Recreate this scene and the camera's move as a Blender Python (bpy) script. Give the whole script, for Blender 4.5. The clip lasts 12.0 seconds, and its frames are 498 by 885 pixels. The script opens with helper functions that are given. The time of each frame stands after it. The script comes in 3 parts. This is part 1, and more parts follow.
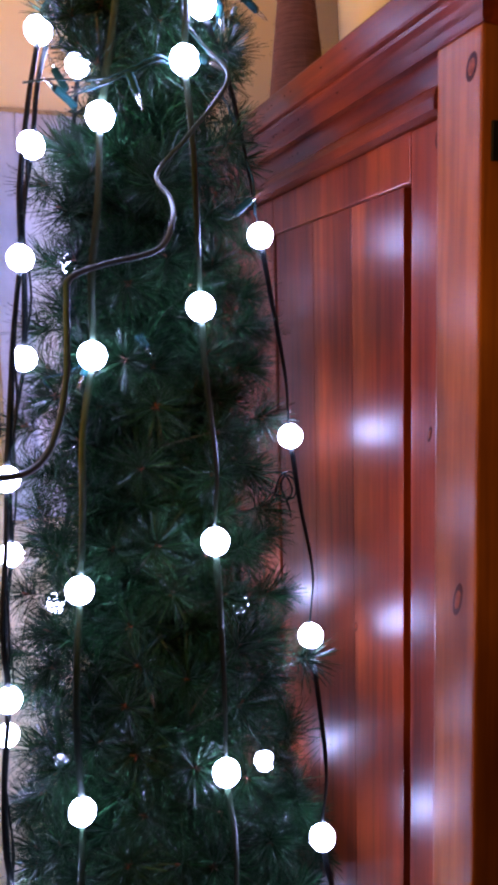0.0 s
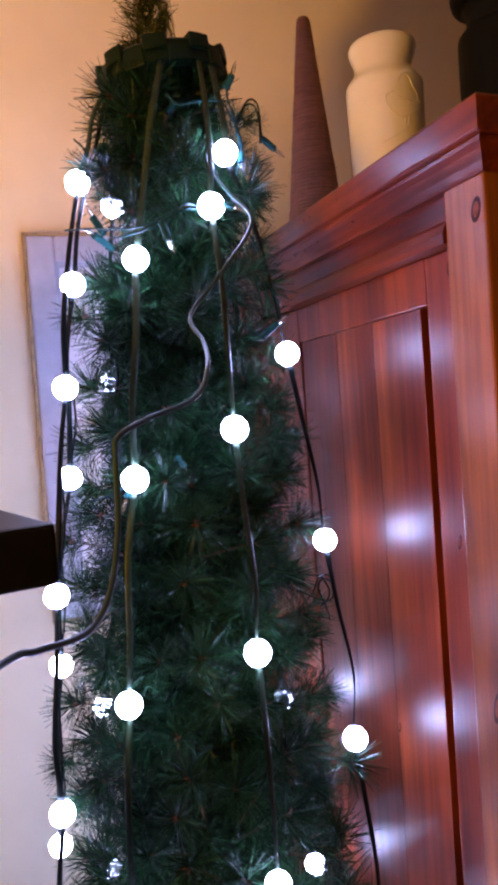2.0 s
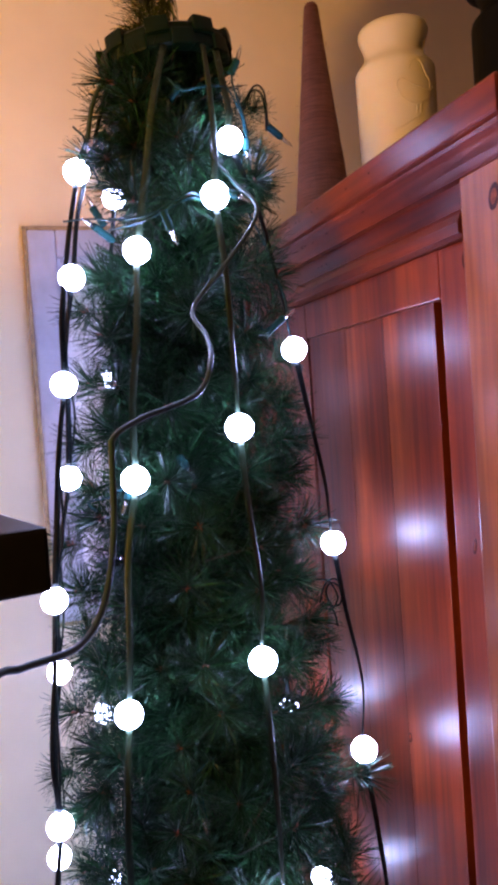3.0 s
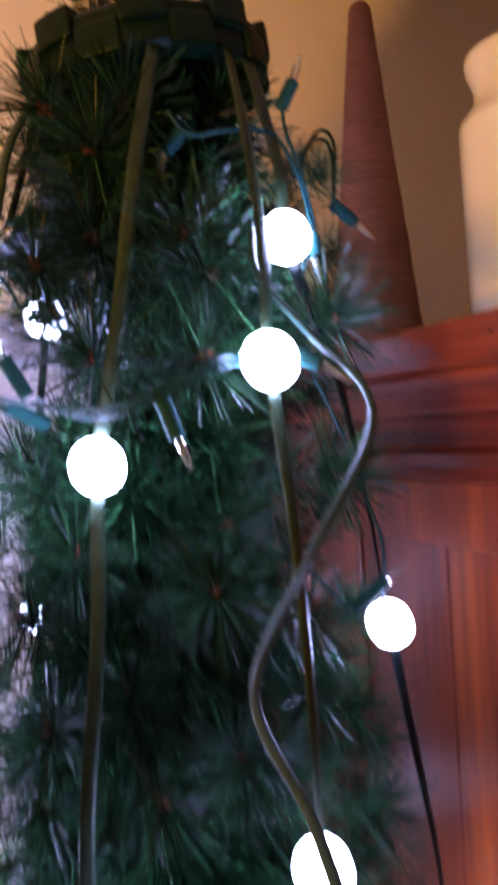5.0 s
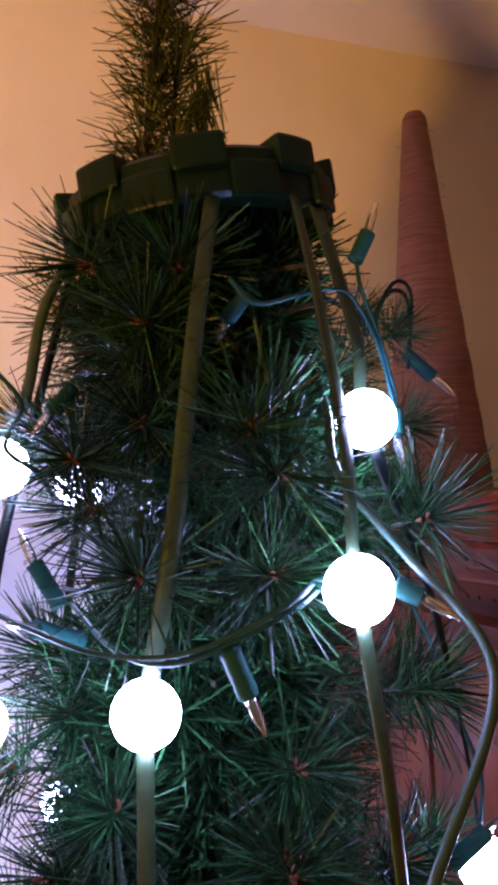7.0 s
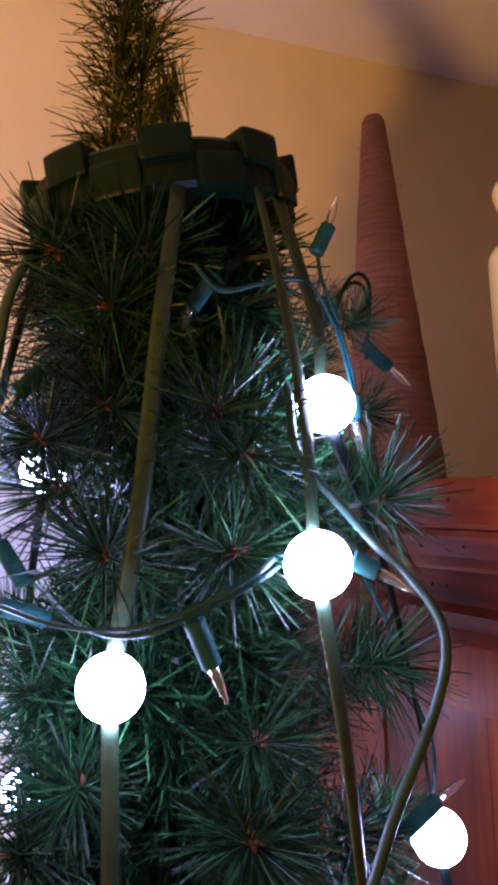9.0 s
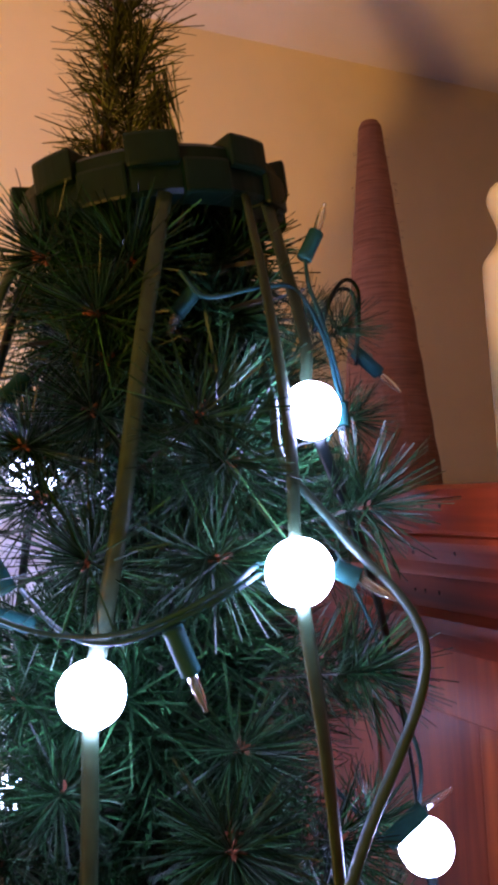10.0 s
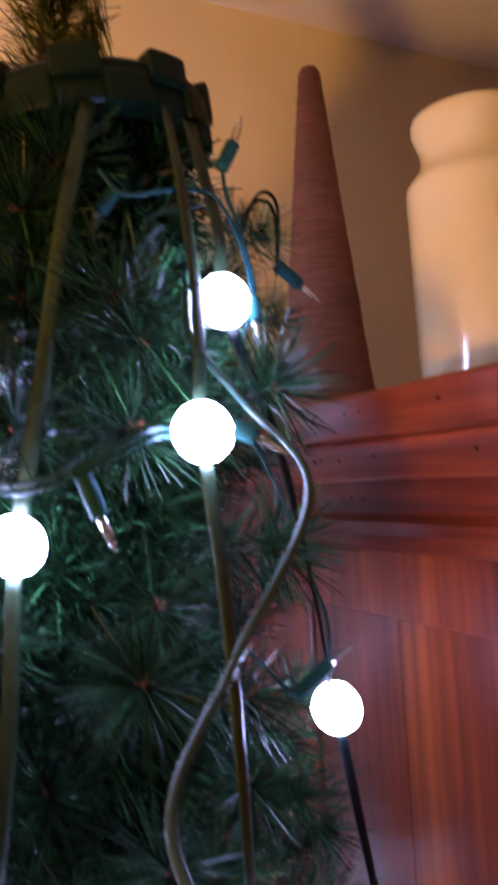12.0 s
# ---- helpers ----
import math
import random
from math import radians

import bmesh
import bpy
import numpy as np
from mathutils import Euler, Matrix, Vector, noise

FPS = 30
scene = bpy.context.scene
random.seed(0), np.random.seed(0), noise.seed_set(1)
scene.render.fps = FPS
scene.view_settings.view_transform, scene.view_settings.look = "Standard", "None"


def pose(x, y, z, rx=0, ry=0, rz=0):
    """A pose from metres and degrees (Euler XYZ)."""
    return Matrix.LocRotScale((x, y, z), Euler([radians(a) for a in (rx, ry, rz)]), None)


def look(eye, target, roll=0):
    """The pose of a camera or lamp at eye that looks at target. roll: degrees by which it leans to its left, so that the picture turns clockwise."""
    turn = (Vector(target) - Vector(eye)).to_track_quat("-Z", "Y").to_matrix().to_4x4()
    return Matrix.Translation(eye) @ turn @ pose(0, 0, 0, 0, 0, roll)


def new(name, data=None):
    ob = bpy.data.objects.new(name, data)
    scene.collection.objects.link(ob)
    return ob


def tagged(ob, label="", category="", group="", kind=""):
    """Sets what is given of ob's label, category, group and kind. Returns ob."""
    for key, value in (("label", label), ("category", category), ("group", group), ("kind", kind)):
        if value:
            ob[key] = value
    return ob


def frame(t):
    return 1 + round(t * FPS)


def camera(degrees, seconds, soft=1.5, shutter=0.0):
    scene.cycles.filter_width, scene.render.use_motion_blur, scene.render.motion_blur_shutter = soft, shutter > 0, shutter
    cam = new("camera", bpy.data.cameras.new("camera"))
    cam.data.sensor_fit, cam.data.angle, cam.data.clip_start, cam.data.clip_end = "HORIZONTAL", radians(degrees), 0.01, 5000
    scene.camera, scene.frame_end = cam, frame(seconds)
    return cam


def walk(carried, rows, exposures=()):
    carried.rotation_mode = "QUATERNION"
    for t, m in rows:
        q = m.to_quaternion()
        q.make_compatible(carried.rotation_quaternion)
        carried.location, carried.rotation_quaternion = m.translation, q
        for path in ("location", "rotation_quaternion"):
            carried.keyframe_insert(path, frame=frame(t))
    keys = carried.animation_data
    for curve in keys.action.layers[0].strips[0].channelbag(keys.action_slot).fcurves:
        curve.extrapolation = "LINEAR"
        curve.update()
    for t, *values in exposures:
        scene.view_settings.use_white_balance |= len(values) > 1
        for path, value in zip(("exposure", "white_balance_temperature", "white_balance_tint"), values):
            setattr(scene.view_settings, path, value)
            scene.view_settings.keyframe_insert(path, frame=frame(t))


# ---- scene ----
cam = camera(37.5, 12.0, soft=4.0, shutter=0.5)
PATH = [
    (0, (-0.1942, -0.5877, 1.6675), (0.5599, 1.2486, 1.4237), -1.45),
    (0.5, (-0.1880, -0.5914, 1.6722), (0.5744, 1.2438, 1.4469), -1.64),
    (1, (-0.1878, -0.6038, 1.6848), (0.5373, 1.2500, 1.4906), -2.42),
    (1.5, (-0.1986, -0.6117, 1.7011), (0.4930, 1.2619, 1.5949), -3.30),
    (2, (-0.2042, -0.6133, 1.7156), (0.4802, 1.2646, 1.6429), -4.12),
    (2.5, (-0.1964, -0.6001, 1.7194), (0.4722, 1.2831, 1.6366), -4.25),
    (2.7, (-0.1954, -0.5976, 1.7142), (0.4709, 1.2867, 1.6396), -4.26),
    (4.3, (-0.1502, -0.4128, 1.7593), (0.5619, 1.4543, 1.6769), -2.46),
    (4.5, (-0.1369, -0.3620, 1.7900), (0.5795, 1.5009, 1.6623), -3.04),
    (5, (-0.1345, -0.2570, 1.8722), (0.7299, 1.5463, 1.8443), -3.41),
    (5.5, (-0.1266, -0.1926, 1.9278), (0.7187, 1.6190, 1.9874), -2.97),
    (6, (-0.1211, -0.1823, 1.9360), (0.7159, 1.6320, 2.0242), -3.49),
    (6.5, (-0.1227, -0.1970, 1.9368), (0.7047, 1.6207, 2.0426), -3.22),
    (7, (-0.1294, -0.2038, 1.9366), (0.7026, 1.6116, 2.0452), -3.21),
    (7.2, (-0.1323, -0.2027, 1.9338), (0.7180, 1.6037, 2.0525), -3.26),
    (9, (-0.1349, -0.2097, 1.9283), (0.7995, 1.5551, 2.0405), -2.96),
    (9.5, (-0.1318, -0.2101, 1.9281), (0.7973, 1.5572, 2.0444), -2.97),
    (10, (-0.1268, -0.2136, 1.9288), (0.7883, 1.5604, 2.0531), -2.81),
    (10.5, (-0.1284, -0.2193, 1.9312), (0.7843, 1.5549, 2.0706), -2.91),
    (11, (-0.1311, -0.2225, 1.9306), (0.7869, 1.5489, 2.0698), -2.90),
    (11.5, (-0.1318, -0.2319, 1.9201), (0.7986, 1.5329, 2.0605), -2.87),
    (12, (-0.1149, -0.2456, 1.8822), (0.8421, 1.5079, 1.9782), -3.30),
]
walk(cam, [(t, look(eye, target, roll)) for t, eye, target, roll in PATH])

# ---- world and light ----
world = bpy.data.worlds.new("world")
scene.world = world
world.use_nodes = True
world.node_tree.nodes["Background"].inputs[0].default_value = (1.0, 0.72, 0.5, 1)
world.node_tree.nodes["Background"].inputs[1].default_value = 0.02


# the warm lamp of the room, to the left of the tree: its shade is open above, so that most light goes up;
# tree and collar throw their shade on cone and wall
data = bpy.data.lights.new("table_lamp_light", "SPOT")
data.energy, data.color, data.shadow_soft_size = 64.0, (1.0, 0.505, 0.10), 0.05
data.spot_size, data.spot_blend = radians(156), 1.0
ob = new("table_lamp_light", data)
ob.matrix_world = Matrix.Translation((-1.0, -0.50, 1.53)) @ Vector((0.63, 0.47, 0.615)).to_track_quat("-Z", "Y").to_matrix().to_4x4()
BULB_GLOW = 92.0

# ---- materials ----


def material(name):
    m = bpy.data.materials.new(name)
    m.use_nodes = True
    return m, m.node_tree.nodes, m.node_tree.links, m.node_tree.nodes["Principled BSDF"]


def ramp(nodes, stops):
    r = nodes.new("ShaderNodeValToRGB")
    while len(r.color_ramp.elements) < len(stops):
        r.color_ramp.elements.new(0.5)
    for e, (p, c) in zip(r.color_ramp.elements, stops):
        e.position, e.color = p, (*c, 1)
    return r


def noise_node(nodes, links, scale, detail=4, stretch=(1, 1, 1), coords="Object", rough=0.55):
    tc = nodes.new("ShaderNodeTexCoord")
    mp = nodes.new("ShaderNodeMapping")
    mp.inputs["Scale"].default_value = stretch
    n = nodes.new("ShaderNodeTexNoise")
    n.inputs["Scale"].default_value, n.inputs["Detail"].default_value, n.inputs["Roughness"].default_value = scale, detail, rough
    links.new(tc.outputs[coords], mp.inputs[0])
    links.new(mp.outputs[0], n.inputs["Vector"])
    return n


def bump(nodes, links, bsdf, height, strength, distance):
    b = nodes.new("ShaderNodeBump")
    b.inputs["Strength"].default_value, b.inputs["Distance"].default_value = strength, distance
    links.new(height, b.inputs["Height"])
    links.new(b.outputs[0], bsdf.inputs["Normal"])
    return b


def plain(name, colour, rough=0.5, metal=0.0, vary=0.25, scale=60, relief=0.0, coat=0.0, spec=0.5):
    m, nodes, links, p = material(name)
    n = noise_node(nodes, links, scale, 5)
    lo, hi = [max(0, c * (1 - vary)) for c in colour], [min(1, c * (1 + vary)) for c in colour]
    r = ramp(nodes, [(0.3, lo), (0.7, hi)])
    links.new(n.outputs[0], r.inputs[0])
    links.new(r.outputs[0], p.inputs["Base Color"])
    p.inputs["Roughness"].default_value, p.inputs["Metallic"].default_value = rough, metal
    p.inputs["Coat Weight"].default_value, p.inputs["Specular IOR Level"].default_value = coat, spec
    if relief:
        bump(nodes, links, p, n.outputs[0], 0.6, relief)
    return m


def varnished_pine(name, axis, pale=False):
    """Red-stained, varnished pine with its grain along one axis and worn patches; the pale kind is lighter and more
    orange.
    """
    m, nodes, links, p = material(name)
    st = {"z": (1, 1, 0.045), "y": (1, 0.045, 1), "x": (0.045, 1, 1)}[axis]
    info = nodes.new("ShaderNodeObjectInfo")
    tc = nodes.new("ShaderNodeTexCoord")
    shift = nodes.new("ShaderNodeVectorMath")
    shift.operation = "MULTIPLY_ADD"
    shift.inputs[1].default_value = (3.1, 5.7, 2.3)
    links.new(info.outputs["Random"], shift.inputs[0])
    links.new(tc.outputs["Object"], shift.inputs[2])

    def field(scale, stretch, detail, distort=0.0):
        mp = nodes.new("ShaderNodeMapping")
        mp.inputs["Scale"].default_value = stretch
        n = nodes.new("ShaderNodeTexNoise")
        n.inputs["Scale"].default_value, n.inputs["Detail"].default_value = scale, detail
        n.inputs["Distortion"].default_value = distort
        links.new(shift.outputs[0], mp.inputs[0])
        links.new(mp.outputs[0], n.inputs["Vector"])
        return n
    broad = field(19, st, 3, 0.9)
    fine = field(150, st, 6, 0.3)
    patch = field(13, (1, 1, 0.5), 4)
    mix = nodes.new("ShaderNodeMath")
    mix.operation = "MULTIPLY_ADD"
    mix.inputs[1].default_value = 0.40
    links.new(fine.outputs[0], mix.inputs[0])
    half = nodes.new("ShaderNodeMath")
    half.operation = "MULTIPLY"
    half.inputs[1].default_value = 0.60
    links.new(broad.outputs[0], half.inputs[0])
    links.new(half.outputs[0], mix.inputs[2])
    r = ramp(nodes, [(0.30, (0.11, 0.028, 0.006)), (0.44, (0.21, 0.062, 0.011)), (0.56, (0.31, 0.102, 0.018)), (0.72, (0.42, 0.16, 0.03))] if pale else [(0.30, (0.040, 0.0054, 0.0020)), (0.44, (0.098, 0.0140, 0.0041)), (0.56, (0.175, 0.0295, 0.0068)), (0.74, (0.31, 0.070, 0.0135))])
    links.new(mix.outputs[0], r.inputs[0])
    dark = nodes.new("ShaderNodeMix")
    dark.data_type, dark.blend_type = "RGBA", "MULTIPLY"
    pr = ramp(nodes, [(0.38, (0.5, 0.42, 0.42)), (0.6, (1, 1, 1))])
    links.new(patch.outputs[0], pr.inputs[0])
    dark.inputs[0].default_value = 0.8
    links.new(r.outputs[0], dark.inputs[6])
    links.new(pr.outputs[0], dark.inputs[7])
    tone = nodes.new("ShaderNodeMapRange")
    tone.inputs[3].default_value, tone.inputs[4].default_value = 0.88, 1.08
    links.new(info.outputs["Random"], tone.inputs[0])
    scaled = nodes.new("ShaderNodeVectorMath")
    scaled.operation = "SCALE"
    links.new(dark.outputs[2], scaled.inputs[0])
    links.new(tone.outputs[0], scaled.inputs[3])
    links.new(scaled.outputs[0], p.inputs["Base Color"])
    rr = ramp(nodes, [(0.3, (0.40, 0.40, 0.40)), (0.7, (0.52, 0.52, 0.52))])
    links.new(patch.outputs[0], rr.inputs[0])
    links.new(rr.outputs[0], p.inputs["Roughness"])
    p.inputs["Coat Weight"].default_value, p.inputs["Coat Roughness"].default_value = 0.44, 0.35
    p.inputs["Specular IOR Level"].default_value = 0.08
    bump(nodes, links, p, mix.outputs[0], 0.5, 0.0012)
    return m


def foliage(name, dark, light):
    """Glossy PVC needles, each in a shade of its own; the brightest few are painted highlights."""
    m, nodes, links, p = material(name)
    geo = nodes.new("ShaderNodeNewGeometry")
    # the last stop puts the sparkle of the bulbs into the needle colour
    r = ramp(nodes, [(0.0, dark), (0.55, light), (0.85, [c * 1.6 for c in light]), (1.0, [c * 4.6 for c in light])])
    links.new(geo.outputs["Random Per Island"], r.inputs[0])
    links.new(r.outputs[0], p.inputs["Base Color"])
    p.inputs["Roughness"].default_value = 0.34
    p.inputs["Specular IOR Level"].default_value = 0.10
    return m


def glow(name, colour, strength):
    m, nodes, links, p = material(name)
    p.inputs["Base Color"].default_value = (0.9, 0.92, 0.95, 1)
    p.inputs["Emission Color"].default_value = (*colour, 1)
    p.inputs["Emission Strength"].default_value = strength
    return m


def clear(name, colour, rough=0.03):
    m, nodes, links, p = material(name)
    p.inputs["Base Color"].default_value = (*colour, 1)
    p.inputs["Transmission Weight"].default_value, p.inputs["Roughness"].default_value = 0.95, rough
    p.inputs["IOR"].default_value = 1.4
    return m


def wall_paint(name, colour):
    m, nodes, links, p = material(name)
    n = noise_node(nodes, links, 5, 5)
    f = noise_node(nodes, links, 420, 3)
    r = ramp(nodes, [(0.3, [c * 0.9 for c in colour]), (0.7, [min(1, c * 1.05) for c in colour])])
    links.new(n.outputs[0], r.inputs[0])
    links.new(r.outputs[0], p.inputs["Base Color"])
    p.inputs["Roughness"].default_value = 0.75
    bump(nodes, links, p, f.outputs[0], 0.25, 0.0012)
    return m


def twine(name, colour):
    m, nodes, links, p = material(name)
    n = noise_node(nodes, links, 40, 6, (1, 1, 22))
    b = noise_node(nodes, links, 14, 3)
    mx = nodes.new("ShaderNodeMath")
    mx.operation = "MULTIPLY_ADD"
    mx.inputs[1].default_value = 0.7
    links.new(n.outputs[0], mx.inputs[0])
    hf = nodes.new("ShaderNodeMath")
    hf.operation = "MULTIPLY"
    hf.inputs[1].default_value = 0.3
    links.new(b.outputs[0], hf.inputs[0])
    links.new(hf.outputs[0], mx.inputs[2])
    r = ramp(nodes, [(0.32, [c * 0.5 for c in colour]), (0.5, colour), (0.68, [c * 1.35 for c in colour])])
    links.new(mx.outputs[0], r.inputs[0])
    links.new(r.outputs[0], p.inputs["Base Color"])
    p.inputs["Roughness"].default_value, p.inputs["Specular IOR Level"].default_value = 0.9, 0.15
    bump(nodes, links, p, n.outputs[0], 0.5, 0.0008)
    return m


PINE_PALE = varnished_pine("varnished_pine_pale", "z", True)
PINE_Z, PINE_Y, PINE_X = (varnished_pine("varnished_pine_" + a, a) for a in "zyx")
NEEDLE = foliage("pvc_needles", (0.0012, 0.0048, 0.0020), (0.0080, 0.0290, 0.0104))
NEEDLE_OLIVE = foliage("pvc_needles_olive", (0.008, 0.010, 0.003), (0.030, 0.036, 0.010))
BUD = plain("brown_bud", (0.20, 0.065, 0.036), 0.7, vary=0.5, scale=300)
BARK = plain("wrapped_stem", (0.016, 0.015, 0.009), 0.8, vary=0.4, scale=200)
BULB = glow("lit_pearl_bulb", (0.50, 0.57, 1.12), BULB_GLOW)
RING_GREEN = plain("green_plastic", (0.0014, 0.0098, 0.0060), 0.42, vary=0.2, scale=90, relief=0.0003, spec=0.16)
# near-black that stands in for the shade inside the hollow collar
HOLLOW_DARK = plain("collar_hollow_dark", (0.003, 0.006, 0.005), 0.6, spec=0.05)
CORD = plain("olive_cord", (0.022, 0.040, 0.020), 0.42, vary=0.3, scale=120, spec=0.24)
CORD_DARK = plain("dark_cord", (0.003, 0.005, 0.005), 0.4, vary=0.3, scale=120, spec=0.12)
WIRE = plain("green_wire", (0.007, 0.038, 0.040), 0.45, vary=0.3, scale=150, spec=0.15)
HUSK = plain("teal_plastic", (0.009, 0.046, 0.042), 0.6, vary=0.2, scale=150, spec=0.06)
CABLE = plain("grey_green_cable", (0.018, 0.040, 0.030), 0.36, vary=0.2, scale=80, spec=0.22)
CLEAR = clear("clear_bulb_glass", (1.0, 1.0, 1.0), 0.02)
WALL = wall_paint("cream_wall_paint", (0.82, 0.69, 0.465))
# made-up dark tone for the unseen walls, keeps their bounced light low
WALL_DARK = wall_paint("low_bounce_wall_paint", (0.36, 0.22, 0.14))
CEIL = wall_paint("ceiling_paint", (0.86, 0.80, 0.76))
FLOOR = plain("floor_boards", (0.22, 0.12, 0.06), 0.45, vary=0.3, scale=8)
CERAMIC = plain("cream_glaze", (0.62, 0.54, 0.345), 0.16, vary=0.06, scale=18, coat=0.6)
TWINE = twine("brown_twine", (0.25, 0.112, 0.072))
BLACK = plain("black_iron", (0.004, 0.004, 0.0045), 0.6, vary=0.3, scale=50, spec=0.06)
SHELF = plain("black_stained_wood", (0.006, 0.005, 0.005), 0.5, vary=0.4, scale=40, relief=0.0003, spec=0.15)
FRAME_PAINT = plain("grey_frame_paint", (0.42, 0.42, 0.50), 0.45, vary=0.12, scale=30)
# frame edge colour with the orange lamplight painted in
WARM_EDGE = plain("lamplit_edge", (0.34, 0.24, 0.12), 0.5, metal=0.2, vary=0.3, scale=80)
MAT_BOARD = plain("mat_board", (0.72, 0.68, 0.70), 0.6, vary=0.05, scale=6)
KNOT = plain("knot_heart", (0.15, 0.036, 0.012), 0.5, vary=0.4, scale=300, spec=0.1)
KNOT_RING = plain("knot_ring", (0.030, 0.007, 0.004), 0.5, vary=0.4, scale=300, spec=0.1)
IRON = plain("black_hinge_iron", (0.01, 0.01, 0.01), 0.45, metal=0.6, vary=0.3, scale=90)

# ---- builders ----


def mesh_of(name, bm, mat, smooth=False):
    me = bpy.data.meshes.new(name)
    bm.to_mesh(me)
    bm.free()
    for mm in (mat if isinstance(mat, (list, tuple)) else [mat]):
        me.materials.append(mm)
    if smooth:
        me.polygons.foreach_set("use_smooth", [True] * len(me.polygons))
    return me


def thing(name, at, label, category, group="", kind=""):
    ob = new(name)
    ob.location = at
    ob.empty_display_size = 0.05
    return tagged(ob, label, category, group, kind)


def part(name, bm, mat, parent, label="", smooth=False):
    """One mesh under a thing; the mesh is given in world coordinates."""
    ob = new(name, bm if isinstance(bm, bpy.types.Mesh) else mesh_of(name, bm, mat, smooth))
    ob.parent = parent
    if parent.parent is None:
        ob.matrix_parent_inverse = Matrix.Translation(-parent.location)
    return tagged(ob, label)


def box(bm, lo, hi, bevel=0.0):
    vs = [bm.verts.new((x, y, z)) for z in (lo[2], hi[2]) for y in (lo[1], hi[1]) for x in (lo[0], hi[0])]
    for q in ((0, 2, 3, 1), (4, 5, 7, 6), (0, 1, 5, 4), (2, 6, 7, 3), (1, 3, 7, 5), (0, 4, 6, 2)):
        bm.faces.new([vs[i] for i in q])
    if bevel:
        es = list({e for v in vs for e in v.link_edges})
        bmesh.ops.bevel(bm, geom=es, offset=bevel, segments=2, affect="EDGES", profile=0.6)
    return bm


def boxed(lo, hi, bevel=0.0):
    return box(bmesh.new(), lo, hi, bevel)


def lathe(bm, at, profile, steps=40, wobble=0.0):
    rings = []
    for k, (r, z) in enumerate(profile):
        ring = []
        for i in range(steps):
            a = 2 * math.pi * i / steps
            rr = r * (1 + wobble * noise.noise((3 * math.cos(a), 3 * math.sin(a), z * 60)))
            ring.append(bm.verts.new((at[0] + rr * math.cos(a), at[1] + rr * math.sin(a), at[2] + z)))
        rings.append(ring)
    for a, b in zip(rings, rings[1:]):
        for i in range(steps):
            bm.faces.new((a[i], a[(i + 1) % steps], b[(i + 1) % steps], b[i]))
    bm.faces.new(rings[0][::-1])
    bm.faces.new(rings[-1])
    return bm


def spline(points, per=8):
    pts = [Vector(p) for p in points]
    ext = [pts[0] * 2 - pts[1], *pts, pts[-1] * 2 - pts[-2]]
    out = []
    for i in range(1, len(ext) - 2):
        a, b, c, d = ext[i - 1:i + 3]
        for k in range(per):
            t = k / per
            out.append(0.5 * ((2 * b) + (c - a) * t + (2 * a - 5 * b + 4 * c - d) * t * t + (3 * b - a - 3 * c + d) * t ** 3))
    out.append(pts[-1])
    return out


def sweep(bm, line, wide, thick, outward=None, sides=8, twist=0.0):
    """A tube of oval section along a line; its wide side faces away from the axis given, or anywhere, and turns by the twist."""
    rings = []
    for i, p in enumerate(line):
        d = (line[min(i + 1, len(line) - 1)] - line[max(i - 1, 0)]).normalized()
        out = Vector((0.3, -1, 0.1)) if outward is None else Vector((p.x - outward[0], p.y - outward[1], 0))
        if out.length < 1e-4:
            out = Vector((0, -1, 0))
        s = d.cross(out)
        s = s.normalized() if s.length > 1e-4 else Vector((1, 0, 0))
        o = s.cross(d)
        w = twist * i / (len(line) - 1)
        s, o = s * math.cos(w) + o * math.sin(w), o * math.cos(w) - s * math.sin(w)
        rings.append([bm.verts.new(p + s * wide / 2 * math.cos(a) + o * thick / 2 * math.sin(a)) for a in [2 * math.pi * (k + 0.5) / sides for k in range(sides)]])
    for a, b in zip(rings, rings[1:]):
        for k in range(sides):
            bm.faces.new((a[k], a[(k + 1) % sides], b[(k + 1) % sides], b[k]))
    bm.faces.new(rings[0][::-1])
    bm.faces.new(rings[-1])
    return bm


def ball(bm, at, r, mat=None, u=20, v=14):
    bmesh.ops.create_uvsphere(bm, u_segments=u, v_segments=v, radius=r, matrix=Matrix.Translation(at))
    return bm


def structure(name, bm, mat, label, category):
    return tagged(new(name, mesh_of(name, bm, mat)), label, category, kind="structure")


# ---- the room ----
WALL_TURN = Matrix.Translation((0.26, 0.472, 0)) @ Matrix.Rotation(radians(-3.9), 4, "Z")


def back(x, y, z):
    """A place on the back wall: along it, out from it, up."""
    return WALL_TURN @ Vector((x - 0.26, -y, z))


bm = boxed((-2.8, 0, 0), (2.2, 0.12, 2.424))
bm.transform(WALL_TURN)
structure("wall_back", bm, WALL, "cream painted plaster wall behind the tree", "wall")
# unseen walls close the room; their dark colour deepens the shade
structure("wall_left", boxed((-2.62, -3.2, 0), (-2.5, 0.62, 2.424)), WALL_DARK, "unseen plaster side wall, darkened to cut bounced light", "wall")
structure("wall_right", boxed((2.1, -3.2, 0), (2.22, 0.32, 2.424)), WALL_DARK, "unseen plaster side wall, darkened to cut bounced light", "wall")
structure("wall_front", boxed((-2.5, -3.32, 0), (2.1, -3.2, 2.424)), WALL_DARK, "unseen plaster wall behind the viewer, darkened to cut bounced light", "wall")
structure("ceiling", boxed((-2.7, -3.4, 2.424), (2.3, 0.8, 2.52)), CEIL, "off-white painted plaster ceiling", "ceiling")
structure("floor", boxed((-2.7, -3.4, -0.1), (2.3, 0.8, 0)), FLOOR, "brown wooden floor", "floor")

